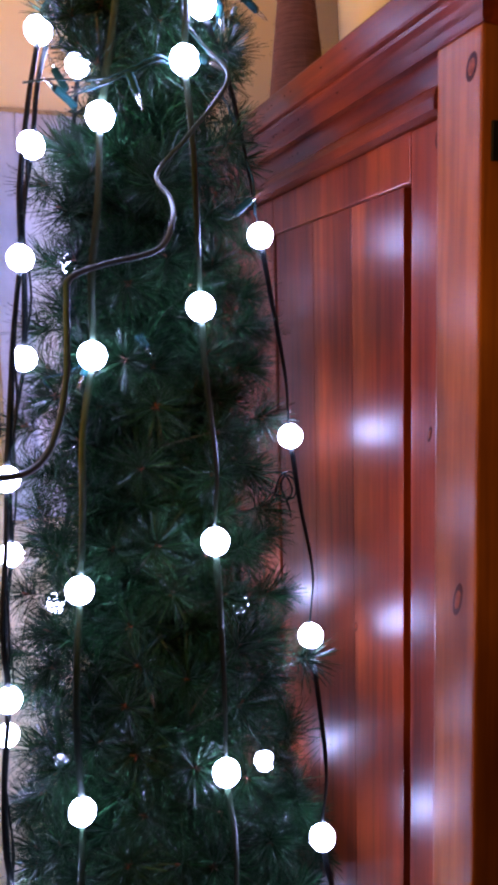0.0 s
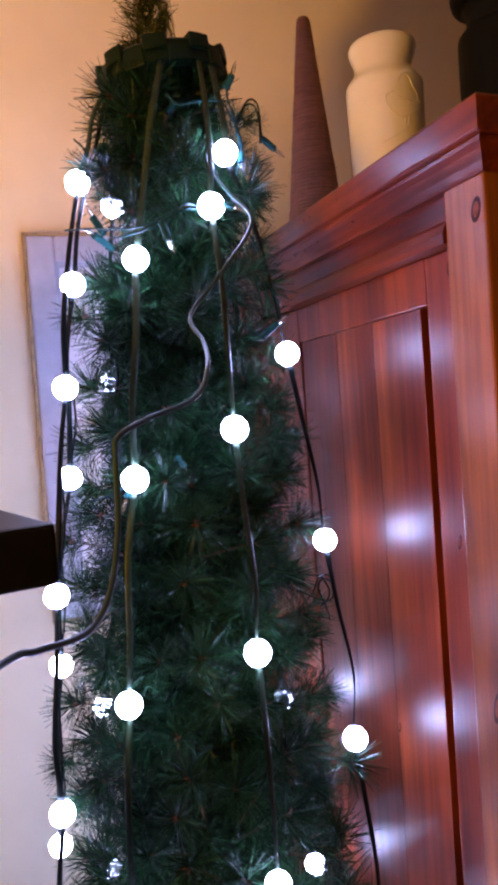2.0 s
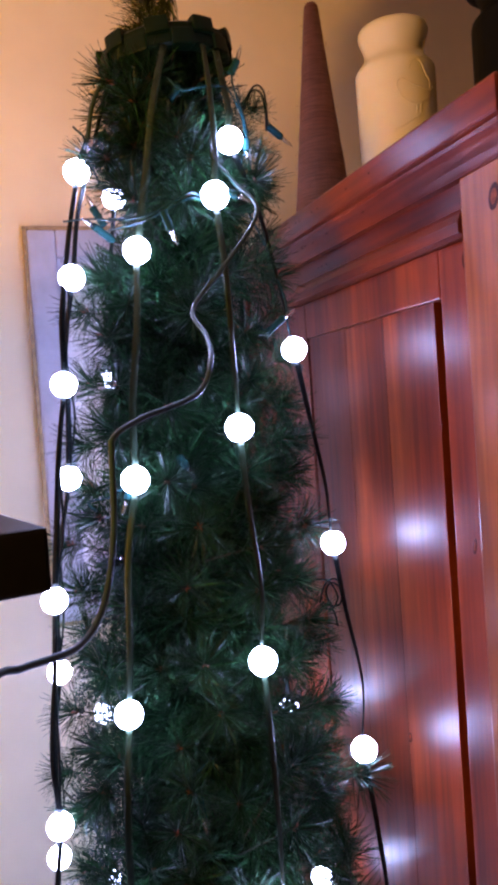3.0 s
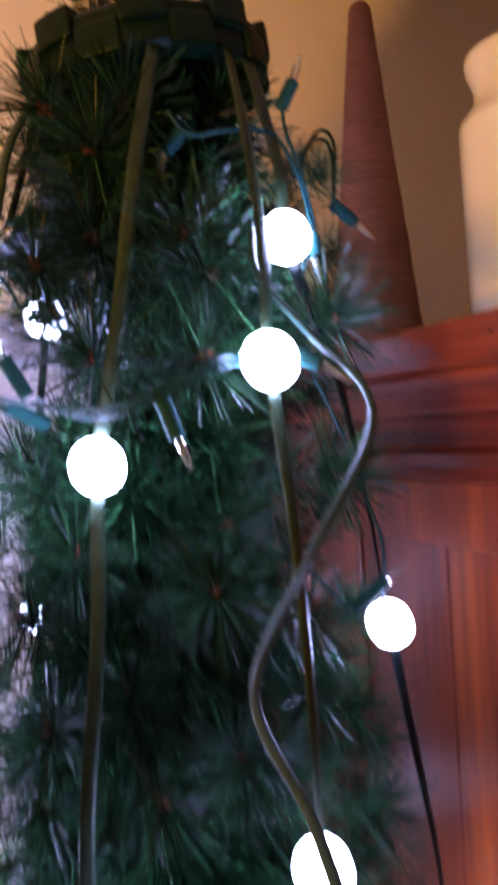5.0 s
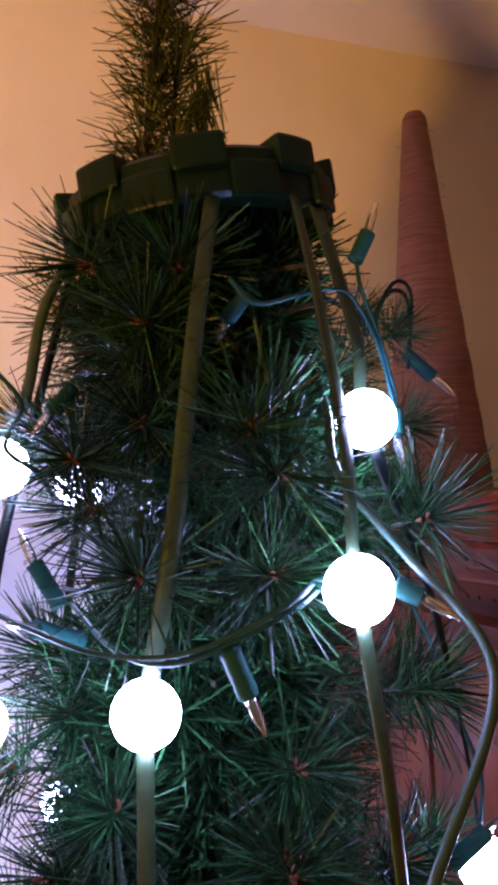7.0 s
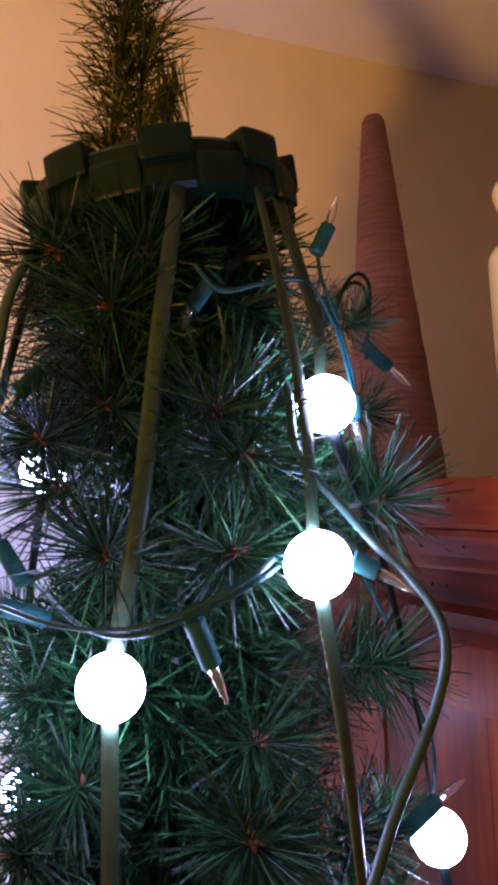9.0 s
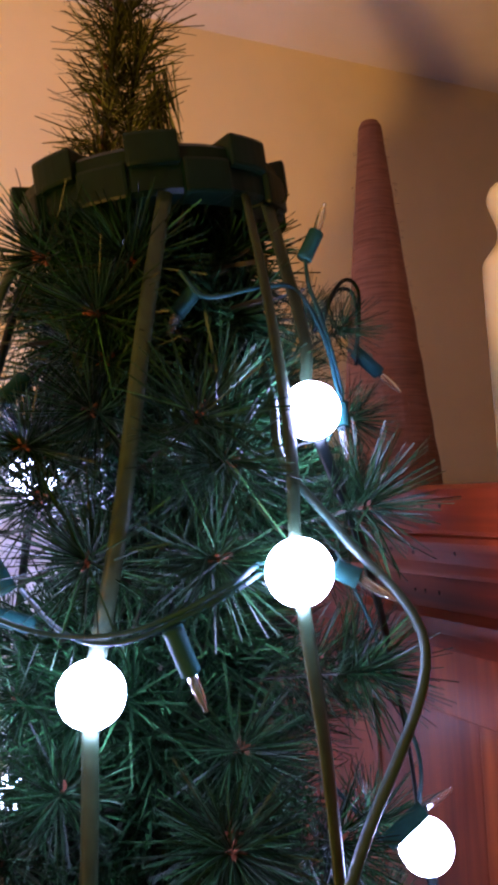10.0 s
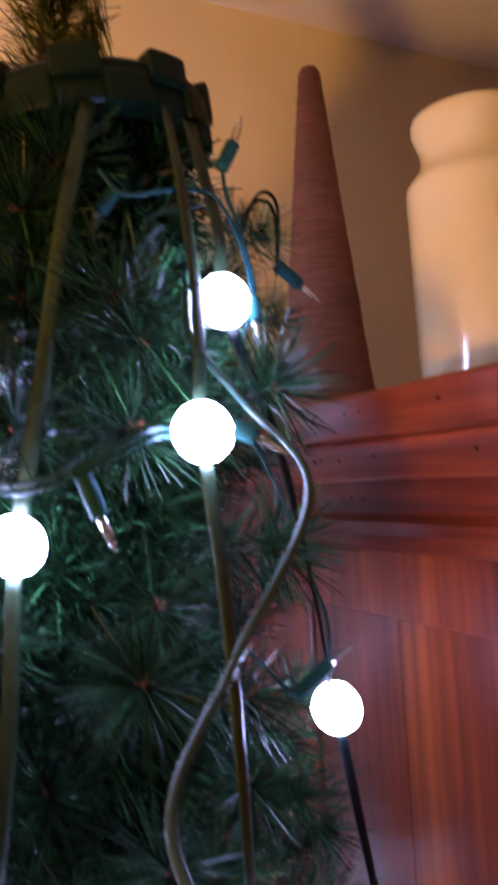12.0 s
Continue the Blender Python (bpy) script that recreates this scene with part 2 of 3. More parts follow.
# ---- wardrobe ----
WX, WF, WB, WR, WTOP = 0.1452, -0.18, 0.40, 1.05, 1.9256


def wardrobe():
    w = thing("wardrobe", (WX, WF, 0), "red-stained varnished pine wardrobe with panelled side and moulded cornice", "wardrobe")
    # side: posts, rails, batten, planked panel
    part("post", boxed((WX, WF, 0), (WX + 0.05, -0.131, 1.885), 0.0025), PINE_PALE, w, "paler corner post")
    part("post", boxed((WX, 0.34, 0), (WX + 0.05, WB, 1.885), 0.0025), PINE_Z, w)
    part("stile", boxed((WX + 0.011, -0.1305, 0.1), (WX + 0.038, -0.084, 1.836), 0.002), PINE_Z, w)
    part("stile", boxed((WX + 0.011, 0.178, 0.1), (WX + 0.038, 0.3395, 1.836), 0.002), PINE_Z, w)
    part("rail", boxed((WX + 0.006, -0.1305, 1.837), (WX + 0.04, 0.3395, 1.886), 0.0015), PINE_Y, w)
    part("rail", boxed((WX + 0.011, -0.0835, 1.797), (WX + 0.038, 0.1775, 1.8365), 0.0015), PINE_Z, w)
    part("rail", boxed((WX + 0.011, -0.1305, 0.0), (WX + 0.04, 0.3395, 0.0995), 0.0015), PINE_Y, w)
    # chamfered batten below the frieze
    bm = bmesh.new()
    prof = [(0.006, 1.857), (0.001, 1.853), (-0.0018, 1.846), (-0.0016, 1.838), (0.006, 1.8365)]
    rows = [[bm.verts.new((WX + dx, y, z)) for dx, z in prof] for y in (-0.1300, -0.05, 0.03, 0.11, 0.178)]
    for a, b in zip(rows, rows[1:]):
        for i in range(len(prof) - 1):
            bm.faces.new((a[i], a[i + 1], b[i + 1], b[i]))
        bm.faces.new((a[-1], a[0], b[0], b[-1]))
    bm.faces.new(rows[0][::-1])
    bm.faces.new(rows[-1])
    part("batten", bm, PINE_Y, w)
    # panel of tongued planks, set back behind a dark groove
    edges = [-0.071, 0.012, 0.089, 0.177]
    for a, b in zip(edges, edges[1:]):
        part("plank", boxed((WX + 0.0135, a + 0.0003, 0.1), (WX + 0.03, b - 0.0001, 1.7965), 0.0005), PINE_Z, w)
    part("panel_backing", boxed((WX + 0.0385, -0.13, 0.0), (WX + 0.05, 0.339, 1.88)), PINE_Z, w)
    # cornice, mitred round the corner
    bm = bmesh.new()
    prof = [(0.008, 1.8765), (-0.0015, 1.8765), (-0.0025, 1.879), (-0.0035, 1.884), (-0.0065, 1.891), (-0.0095, 1.8955), (-0.0098, 1.8985), (-0.0085, 1.8995),
            (-0.0130, 1.9005), (-0.0138, 1.9025), (-0.0138, 1.9235), (-0.0125, WTOP), (0.0, WTOP + 0.0003), (0.03, WTOP), (0.03, 1.88)]
    lines = []
    for dx, z in prof:
        lines.append([bm.verts.new((WX + dx, WB, z)), bm.verts.new((WX + dx, WF + dx, z)), bm.verts.new((WR, WF + dx, z))])
    n = len(lines)
    for i in range(n):
        a, b = lines[i], lines[(i + 1) % n]
        for k in range(2):
            bm.faces.new((a[k], b[k], b[k + 1], a[k + 1]))
    bmesh.ops.subdivide_edges(bm, edges=[e for e in bm.edges if e.calc_length() > 0.3], cuts=6)
    for v in bm.verts:
        k = 0.0006 * noise.noise((v.co.x * 30, v.co.y * 30, v.co.z * 90))
        v.co.x += k
        v.co.z += k
    part("cornice", bm, PINE_Y, w)
    part("top_board", boxed((WX + 0.03, WF + 0.03, 1.895), (WR, WB, 1.915)), PINE_X, w)
    # knots and nail holes in the side
    for y, z, ry, rz in ((-0.169, 1.853, 0.0070, 0.011), (-0.160, 1.482, 0.006, 0.016), (-0.120, 1.822, 0.006, 0.010), (0.010, 1.40, 0.004, 0.006), (-0.11, 1.60, 0.003, 0.008)):
        x = WX if y < -0.131 else WX + (0.011 if y < -0.084 else 0.0135)
        for k, (m, name) in enumerate(((KNOT_RING, "knot"), (KNOT, "knot_heart"))):
            bm = bmesh.new()
            bmesh.ops.create_uvsphere(bm, u_segments=20, v_segments=10, radius=1.0)
            q = 1 - 0.3 * k
            bm.transform(Matrix.Translation((x, y, z)) @ Matrix.Rotation(0.25, 4, "X") @ Matrix.Diagonal((0.0002 + 0.0001 * k, ry * q * 0.8, rz * q * 0.85, 1)))
            part(name, bm, m, w, smooth=True)
    for i in range(16):
        y = random.uniform(-0.12, 0.16)
        bm = bmesh.new()
        bmesh.ops.create_uvsphere(bm, u_segments=8, v_segments=6, radius=1.0)
        z = random.choice((1.889, 1.890, 1.915, 1.866))
        x = {1.889: WX - 0.0055, 1.890: WX - 0.006, 1.915: WX - 0.0138, 1.866: WX + 0.006}[z]
        bm.transform(Matrix.Translation((x, y, z)) @ Matrix.Diagonal((0.0006, random.uniform(0.0007, 0.0014), random.uniform(0.0006, 0.0013), 1)))
        part("nail_hole", bm, BLACK, w)
    # front: frame and two doors
    part("front_rail", boxed((WX + 0.0505, WF + 0.004, 1.80), (WR - 0.05, WF + 0.03, 1.88), 0.002), PINE_X, w)
    part("plinth", boxed((WX + 0.0505, WF + 0.004, 0.0), (WR - 0.05, WF + 0.03, 0.12), 0.002), PINE_X, w)
    part("post", boxed((WR - 0.0495, WF, 0), (WR, -0.131, 1.885), 0.0025), PINE_Z, w)
    mid = (WX + WR) / 2
    for a, b, h in ((WX + 0.052, mid - 0.001, 1), (mid + 0.001, WR - 0.052, -1)):
        d = part("door", boxed((a, WF + 0.002, 0.122), (b, WF + 0.026, 1.798), 0.003), PINE_Z, w)
        part("raised_panel", boxed((a + 0.07, WF - 0.004, 0.25), (b - 0.07, WF + 0.004, 1.70), 0.004), PINE_Z, d)
        hx = a - 0.045 if h > 0 else b - 0.015
        for z in (1.79, 1.0, 0.3):
            part("hinge", boxed((hx, WF - 0.003, z), (hx + 0.06, WF - 0.0004, z + 0.026), 0.0008), IRON, d, "black iron strap hinge")
    part("back_board", boxed((WX + 0.05, WB - 0.012, 0.0), (WR, WB, 1.88)), PINE_Z, w)
    part("far_side", boxed((WR - 0.02, -0.13, 0.0), (WR - 0.002, WB - 0.013, 1.88)), PINE_Z, w)
    return w


wardrobe()
SHELF_TOP = 1.9155


def twine_cone():
    at = (0.2050, 0.210, SHELF_TOP)
    c = thing("twine_cone", at, "tall cone wound with brown twine on the wardrobe", "twine cone")
    prof = []
    n = 120
    for i in range(n + 1):
        z = 0.266 * i / n
        r = 0.0375 + (0.0092 - 0.0375) * (i / n) ** 0.96 + 0.00022 * (i % 2)
        prof.append((r, z))
    prof += [(0.0090, 0.270), (0.0082, 0.2755), (0.0062, 0.279), (0.003, 0.280)]
    part("winding", lathe(bmesh.new(), at, prof, 44, 0.03), TWINE, c, smooth=False)
    bm = bmesh.new()
    for i in range(130):
        z = random.uniform(0.01, 0.27)
        a = random.uniform(0, 2 * math.pi)
        r = 0.0375 - 0.027 * z / 0.266
        p = Vector((at[0] + r * math.cos(a), at[1] + r * math.sin(a), at[2] + z))
        d = Vector((math.cos(a), math.sin(a), random.uniform(-0.8, 0.3))) * random.uniform(0.001, 0.0042)
        sweep(bm, [p, p + d * 0.6 + Vector((0, 0, 0.0006)), p + d], 0.0003, 0.0003, sides=3)
    part("loose_fibre", bm, TWINE, c)["kind"] = "stuff"


def vase():
    at = (0.2297, 0.077, SHELF_TOP)
    v = thing("vase", at, "cream glazed ceramic vase with a bird in raised lines", "vase")
    prof = [(0.036, 0.0), (0.0385, 0.003), (0.0393, 0.02), (0.0402, 0.09), (0.0408, 0.130), (0.0409, 0.1385), (0.0405, 0.1412), (0.0385, 0.1445), (0.0345, 0.1498),
            (0.0318, 0.1540), (0.0306, 0.1590), (0.0308, 0.1640), (0.0322, 0.1690), (0.0342, 0.1740), (0.0354, 0.1785), (0.0357, 0.1815), (0.0350, 0.1845),
            (0.0335, 0.1858), (0.0318, 0.1845), (0.0300, 0.178), (0.0275, 0.160), (0.034, 0.135), (0.034, 0.02)]
    part("body", lathe(bmesh.new(), at, [(r, z * 0.985) for r, z in prof], 64), CERAMIC, v, smooth=True)

    def on(a, z):
        r = float(np.interp(z, (0.02, 0.09, 0.13), (0.0393, 0.0402, 0.0408))) + 0.0002
        a = radians(a - 127)
        return (at[0] + r * math.cos(a), at[1] + r * math.sin(a), at[2] + z)
    # two birds over a ground line, in angle and height
    for strokes in ([(17, 0.117), (8, 0.1157), (7, 0.108), (15, 0.0973), (28, 0.0922), (45, 0.0958), (66, 0.103)], [(17, 0.117), (22, 0.1134), (38, 0.1094), (59, 0.108), (66, 0.113)],
                    [(24, 0.1267), (28, 0.133), (36, 0.1361), (44, 0.1317), (50, 0.1235), (59, 0.117)], [(34, 0.0921), (33, 0.0837)], [(40, 0.094), (39, 0.0849)],
                    [(59, 0.1158), (57, 0.1095)], [(-2, 0.0688), (8, 0.0707), (22, 0.0756), (38, 0.0812)]):
        part("raised_line", sweep(bmesh.new(), spline([on(a, z) for a, z in strokes], 6), 0.0012, 0.0012, sides=6), CERAMIC, v, smooth=True)


def candlestick():
    at = (0.364, 0.043, SHELF_TOP)
    o = thing("candlestick", at, "black turned wooden candlestick standing on the wardrobe", "candlestick")
    part("base", lathe(bmesh.new(), at, [(0.050, 0), (0.050, 0.186), (0.049, 0.193), (0.043, 0.200)], 32), BLACK, o, smooth=False)
    part("stem", lathe(bmesh.new(), at, [(0.042, 0.2002), (0.0395, 0.207), (0.0395, 0.216), (0.045, 0.2238)], 32), BLACK, o, smooth=True)
    part("drip_pan", lathe(bmesh.new(), at, [(0.046, 0.224), (0.054, 0.230), (0.056, 0.238), (0.052, 0.246), (0.03, 0.249)], 32), BLACK, o, smooth=True)


twine_cone()
vase()
candlestick()


def picture_frame():
    x0, x1, z0, z1 = -0.127, 0.19, 1.434, 1.999
    f = thing("picture_frame", back(x0, 0.0, z0), "grey painted picture frame on the wall, its edge tinted as if lamplit", "picture frame")

    def slab(name, lo, hi, mat, bevel, label=""):
        bm = boxed((lo[0] - 0.26, -hi[1], lo[2]), (hi[0] - 0.26, -lo[1], hi[2]), bevel)
        bm.transform(WALL_TURN)
        return part(name, bm, mat, f, label)
    e, w = 0.006, 0.038
    # outer edge strips, their warm tint stands for lamplight on the grey frame
    for lo, hi in (((x0, 0.001, z0), (x0 + e, 0.02, z1)), ((x1 - e, 0.001, z0), (x1, 0.02, z1)), ((x0 + e, 0.001, z1 - e), (x1 - e, 0.02, z1)), ((x0 + e, 0.001, z0), (x1 - e, 0.02, z0 + e))):
        slab("lamplit_edge", lo, hi, WARM_EDGE, 0.0015, "outer edge tinted as if lamplit")
    a, b, c, d = x0 + e, x1 - e, z0 + e, z1 - e
    for lo, hi in (((a, 0.001, c), (a + w, 0.023, d)), ((b - w, 0.001, c), (b, 0.023, d)), ((a + w, 0.001, d - w), (b - w, 0.023, d)), ((a + w, 0.001, c), (b - w, 0.023, c + w))):
        slab("moulding", lo, hi, FRAME_PAINT, 0.004)
    a, b, c, d = a + w, b - w, c + w, d - w
    for lo, hi in (((a, 0.001, c), (a + 0.005, 0.017, d)), ((b - 0.005, 0.001, c), (b, 0.017, d)), ((a + 0.005, 0.001, d - 0.005), (b - 0.005, 0.017, d)), ((a + 0.005, 0.001, c), (b - 0.005, 0.017, c + 0.005))):
        slab("slip", lo, hi, FRAME_PAINT, 0.001)
    slab("mat_board", (a + 0.005, 0.001, c + 0.005), (b - 0.005, 0.008, d - 0.005), MAT_BOARD, 0.0)


picture_frame()

# black shelf that juts in close to the viewer, turned a little to the room
SHELF_CORNER = Matrix.Translation((-0.1675, -0.1780, 0)) @ Matrix.Rotation(radians(13), 4, "Z")
sh = thing("shelf", SHELF_CORNER @ Vector((0, 0, 0)), "black-stained wooden shelf board close to the tree", "shelf")
for name, lo, hi in (("board", (-0.55, 0.0, 1.626), (0.0, 0.17, 1.662)), ("leg", (-0.092, 0.012, 0.0), (-0.049, 0.055, 1.6255)), ("leg", (-0.545, 0.012, 0.0), (-0.502, 0.055, 1.6255)),
                     ("leg", (-0.092, 0.120, 0.0), (-0.049, 0.163, 1.6255)), ("leg", (-0.545, 0.120, 0.0), (-0.502, 0.163, 1.6255))):
    bm = boxed(lo, hi, 0.003)
    bm.transform(SHELF_CORNER)
    part(name, bm, SHELF, sh)

# ---- tree ----
AX, AY = -0.012, 0.12


def tree_radius(z):
    zs = [0.2, 0.9, 1.3, 1.5, 1.7, 1.9, 2.04]
    rs = [0.36, 0.198, 0.143, 0.124, 0.105, 0.084, 0.064]
    return float(np.interp(z, zs, rs))


def needle(verts, faces, base, d, length, width, rnd, curl, sides=2):
    """One needle: a flat blade of two quads, or a thin rod with a cut end."""
    d = d.normalized()
    s = d.cross(Vector((rnd.uniform(-1, 1), rnd.uniform(-1, 1), rnd.uniform(-1, 1)))).normalized()
    u = d.cross(s)
    o = u * curl
    n = len(verts)
    rings = ((base, 0.8), (base + d * length * 0.55 + o * 0.4, 1.0), (base + d * length + o, 0.6))
    if sides == 2:
        for p, k in rings:
            verts += [p - s * width * k / 2, p + s * width * k / 2]
        faces += [(n, n + 1, n + 3, n + 2), (n + 2, n + 3, n + 5, n + 4)]
        return 2
    for p, k in rings:
        verts += [p + (s * math.cos(2 * math.pi * i / sides) + u * math.sin(2 * math.pi * i / sides)) * width * k / 2 for i in range(sides)]
    for r in range(2):
        for i in range(sides):
            a, b = n + r * sides + i, n + r * sides + (i + 1) % sides
            faces.append((a, b, b + sides, a + sides))
    faces.append(tuple(n + 2 * sides + i for i in range(sides)))
    return 2 * sides + 1


def branch_data(rnd, length, count, reach=0.036, sides=3, width=0.00068, budding=9):
    """A tuft: a full rosette of needles at the tip of a stem along +z, fewer down the stem, and a brown bud."""
    verts, faces, mats = [], [], []
    for i in range(count):
        crown = i < count * 0.62
        t = rnd.uniform(0.84, 1.0) if crown else rnd.uniform(0.15, 0.86)
        a = rnd.uniform(0, 2 * math.pi)
        ang = radians(rnd.uniform(12, 96) if crown else rnd.uniform(38, 72))
        d = Vector((math.sin(ang) * math.cos(a), math.sin(ang) * math.sin(a), math.cos(ang)))
        k = needle(verts, faces, Vector((0, 0, length * t)), d, reach * rnd.uniform(0.72, 1.08), width * rnd.uniform(0.8, 1.15), rnd, rnd.uniform(-0.003, 0.003), sides)
        mats += [0] * k
    for i in range(budding):
        a = rnd.uniform(0, 2 * math.pi)
        ang = radians(rnd.uniform(15, 75))
        d = Vector((math.sin(ang) * math.cos(a), math.sin(ang) * math.sin(a), math.cos(ang)))
        k = needle(verts, faces, Vector((0, 0, length * rnd.uniform(0.92, 1.0))), d, rnd.uniform(0.003, 0.006), 0.0022, rnd, 0.0, 3)
        mats += [1] * k
    n = len(verts)
    for k in range(2):
        r = 0.0011 - 0.0004 * k
        verts += [Vector((r * math.cos(2.1 * j), r * math.sin(2.1 * j), length * k)) for j in range(3)]
    for j in range(3):
        faces.append((n + j, n + (j + 1) % 3, n + 3 + (j + 1) % 3, n + 3 + j))
        mats.append(2)
    return verts, faces, mats


def data_mesh(name, verts, faces, mats, materials):
    me = bpy.data.meshes.new(name)
    me.from_pydata([tuple(v) for v in verts], [], faces)
    for mm in materials:
        me.materials.append(mm)
    me.polygons.foreach_set("material_index", mats)
    me.update()
    return me


tree = thing("christmas_tree", (AX, AY, 0), "slim dark green artificial pine christmas tree with bushy needles", "christmas tree")
bm = bmesh.new()
lathe(bm, (AX, AY, 0.02), [(0.017, 0), (0.015, 1.0), (0.011, 1.9), (0.006, 2.06)], 10)
part("trunk", bm, BARK, tree)
bm = bmesh.new()
for k in range(4):
    a = math.pi / 2 * k + 0.4
    sweep(bm, [Vector((AX, AY, 0.09)), Vector((AX + 0.1 * math.cos(a), AY + 0.1 * math.sin(a), 0.05)), Vector((AX + 0.22 * math.cos(a), AY + 0.22 * math.sin(a), 0.012))], 0.02, 0.02)
part("tree_stand", bm, BLACK, tree, "black metal tree stand")

rnd = random.Random(11)
LENGTH = 0.075
KINDS = []
for k in range(9):
    v, f, m = branch_data(rnd, LENGTH, 175 + 5 * k, budding=9 if k % 3 == 0 else 3)
    KINDS.append((v, f, m))
MESHES = [data_mesh("branch", v, f, m, [NEEDLE, BUD, BARK]) for v, f, m in KINDS]
# olive copies for upper tufts, with the warm lamplight in their colour
WARM_LIT = [data_mesh("branch", v, f, m, [NEEDLE_OLIVE, BUD, BARK]) for v, f, m in KINDS[:3]]


def aim(tip, d, twist, size):
    q = d.to_track_quat("Z", "Y").to_matrix().to_4x4()
    return Matrix.Translation(tip) @ q @ Matrix.Rotation(twist, 4, "Z") @ Matrix.Scale(size, 4) @ Matrix.Translation((0, 0, -LENGTH))


def branch(tip, d, mesh, size=1.0):
    ob = new("branch", mesh)
    ob.parent = tree
    ob.matrix_basis = Matrix.Translation((-AX, -AY, 0)) @ aim(Vector(tip), d, rnd.uniform(0, 6.28), size)
    return ob


# the light cords: angle at the collar, cord, places of the bulbs
STRANDS = [
    (-107, CORD, [(-0.062, 0.037, 1.862), (-0.083, 0.011, 1.668), (-0.103, 0.012, 1.475), (-0.110, 0.02, 1.275), (-0.12, 0.01, 1.08), (-0.13, 0.0, 0.89)]),
    (-71, CORD, [(0.0, 0.0, 1.9), (0.001, -0.017, 1.705), (0.003, -0.029, 1.513), (0.004, -0.036, 1.313), (0.0, -0.06, 1.12), (0.0, -0.09, 0.93)]),
    (-56, CORD, [(0.027, 0.030, 1.958), (0.081, 0.043, 1.773), (0.111, 0.050, 1.586), (0.109, 0.009, 1.400), (0.098, -0.03, 1.222), (0.1, -0.05, 1.03)]),
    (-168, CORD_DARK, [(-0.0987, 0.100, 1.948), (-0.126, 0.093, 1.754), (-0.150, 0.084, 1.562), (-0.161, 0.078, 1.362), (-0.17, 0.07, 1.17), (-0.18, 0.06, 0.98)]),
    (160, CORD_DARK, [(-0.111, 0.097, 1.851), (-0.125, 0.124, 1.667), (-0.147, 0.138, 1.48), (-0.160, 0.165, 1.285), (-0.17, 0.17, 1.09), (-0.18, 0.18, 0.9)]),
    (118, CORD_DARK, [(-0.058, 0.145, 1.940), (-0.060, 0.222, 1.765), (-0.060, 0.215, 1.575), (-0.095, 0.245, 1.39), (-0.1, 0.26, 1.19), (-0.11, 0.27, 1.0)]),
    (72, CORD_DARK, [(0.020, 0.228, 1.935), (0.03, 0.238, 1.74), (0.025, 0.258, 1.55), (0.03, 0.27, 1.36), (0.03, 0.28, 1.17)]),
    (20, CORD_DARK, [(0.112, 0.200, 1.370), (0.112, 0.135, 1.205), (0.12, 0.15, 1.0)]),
]
BULBS = [Vector(p) for strand in STRANDS for p in strand[2]]

# stretches of cord that hang free before the needles
FRONT_CORDS = [(Vector(p), Vector(q)) for strand in STRANDS[:3] for p, q in zip([(-0.02, 0.05, 2.05), *strand[2]], strand[2])]


# gaps between the branches on the lamp's side, through which the wall shows
GAPS = [(Vector((-0.058, 0.04, 1.951)), Vector((0.0, 0.24, 1.963))), (Vector((-0.09, 0.04, 1.921)), Vector((-0.058, 0.24, 1.908))), (Vector((-0.098, 0.04, 1.853)), Vector((-0.072, 0.24, 1.784)))]


def off_line(p, a, b):
    t = max(0.0, min(1.0, (p - a).dot(b - a) / (b - a).length_squared))
    return (p - a.lerp(b, t)).length


tips = []
# tufts that stand out on the near side
for x, y, z in ((-0.020, 0.035, 1.957), (-0.013, 0.033, 1.940), (-0.018, 0.030, 1.904), (-0.043, 0.071, 1.984), (-0.006, 0.046, 1.832),
                (-0.017, 0.036, 1.808), (-0.057, 0.049, 1.907), (-0.056, 0.010, 1.664), (-0.032, 0.014, 1.657), (0.102, 0.002, 1.380),
                (-0.064, 0.092, 2.030), (-0.078, 0.098, 1.848), (-0.035, 0.060, 2.022), (0.064, 0.056, 1.999), (0.066, 0.055, 1.957), (0.060, 0.047, 1.926), (0.040, 0.026, 1.920),
                (0.054, 0.036, 1.852), (-0.022, 0.022, 1.809), (-0.100, 0.125, 1.825), (-0.131, 0.120, 1.606), (-0.138, 0.086, 1.366), (-0.139, 0.120, 1.446), (-0.025, 0.006, 1.461),
                (-0.020, -0.026, 1.316), (-0.034, 0.003, 1.624), (0.087, 0.056, 1.605), (0.078, 0.038, 1.521), (0.103, 0.070, 1.283), (-0.047, 0.006, 1.574), (0.070, 0.070, 1.930), (0.078, 0.080, 1.846),
                (-0.075, 0.085, 1.958), (-0.088, 0.100, 1.962), (-0.078, 0.060, 1.948), (-0.070, 0.075, 1.930), (-0.066, 0.082, 1.946), (0.056, 0.072, 2.008), (-0.052, 0.064, 1.962), (-0.050, 0.060, 2.000)):
    out = Vector((x - AX, y - AY, 0)).normalized()
    d = Vector((out.x + rnd.uniform(-0.25, 0.25), out.y + rnd.uniform(-0.25, 0.25), rnd.uniform(-0.1, 0.35))).normalized()
    ahead = 0.009 if z > 1.79 and y < 0.06 and x < 0.05 else 0.0
    branch((x + out.x * ahead, y + out.y * ahead, z), d, MESHES[3 * rnd.randrange(3)], 0.62 if x > 0.05 and z > 1.9 else 0.78 if x < -0.065 and z > 1.93 else 1.0)
    tips.append(Vector((x, y, z)))
made, tries = 0, 0
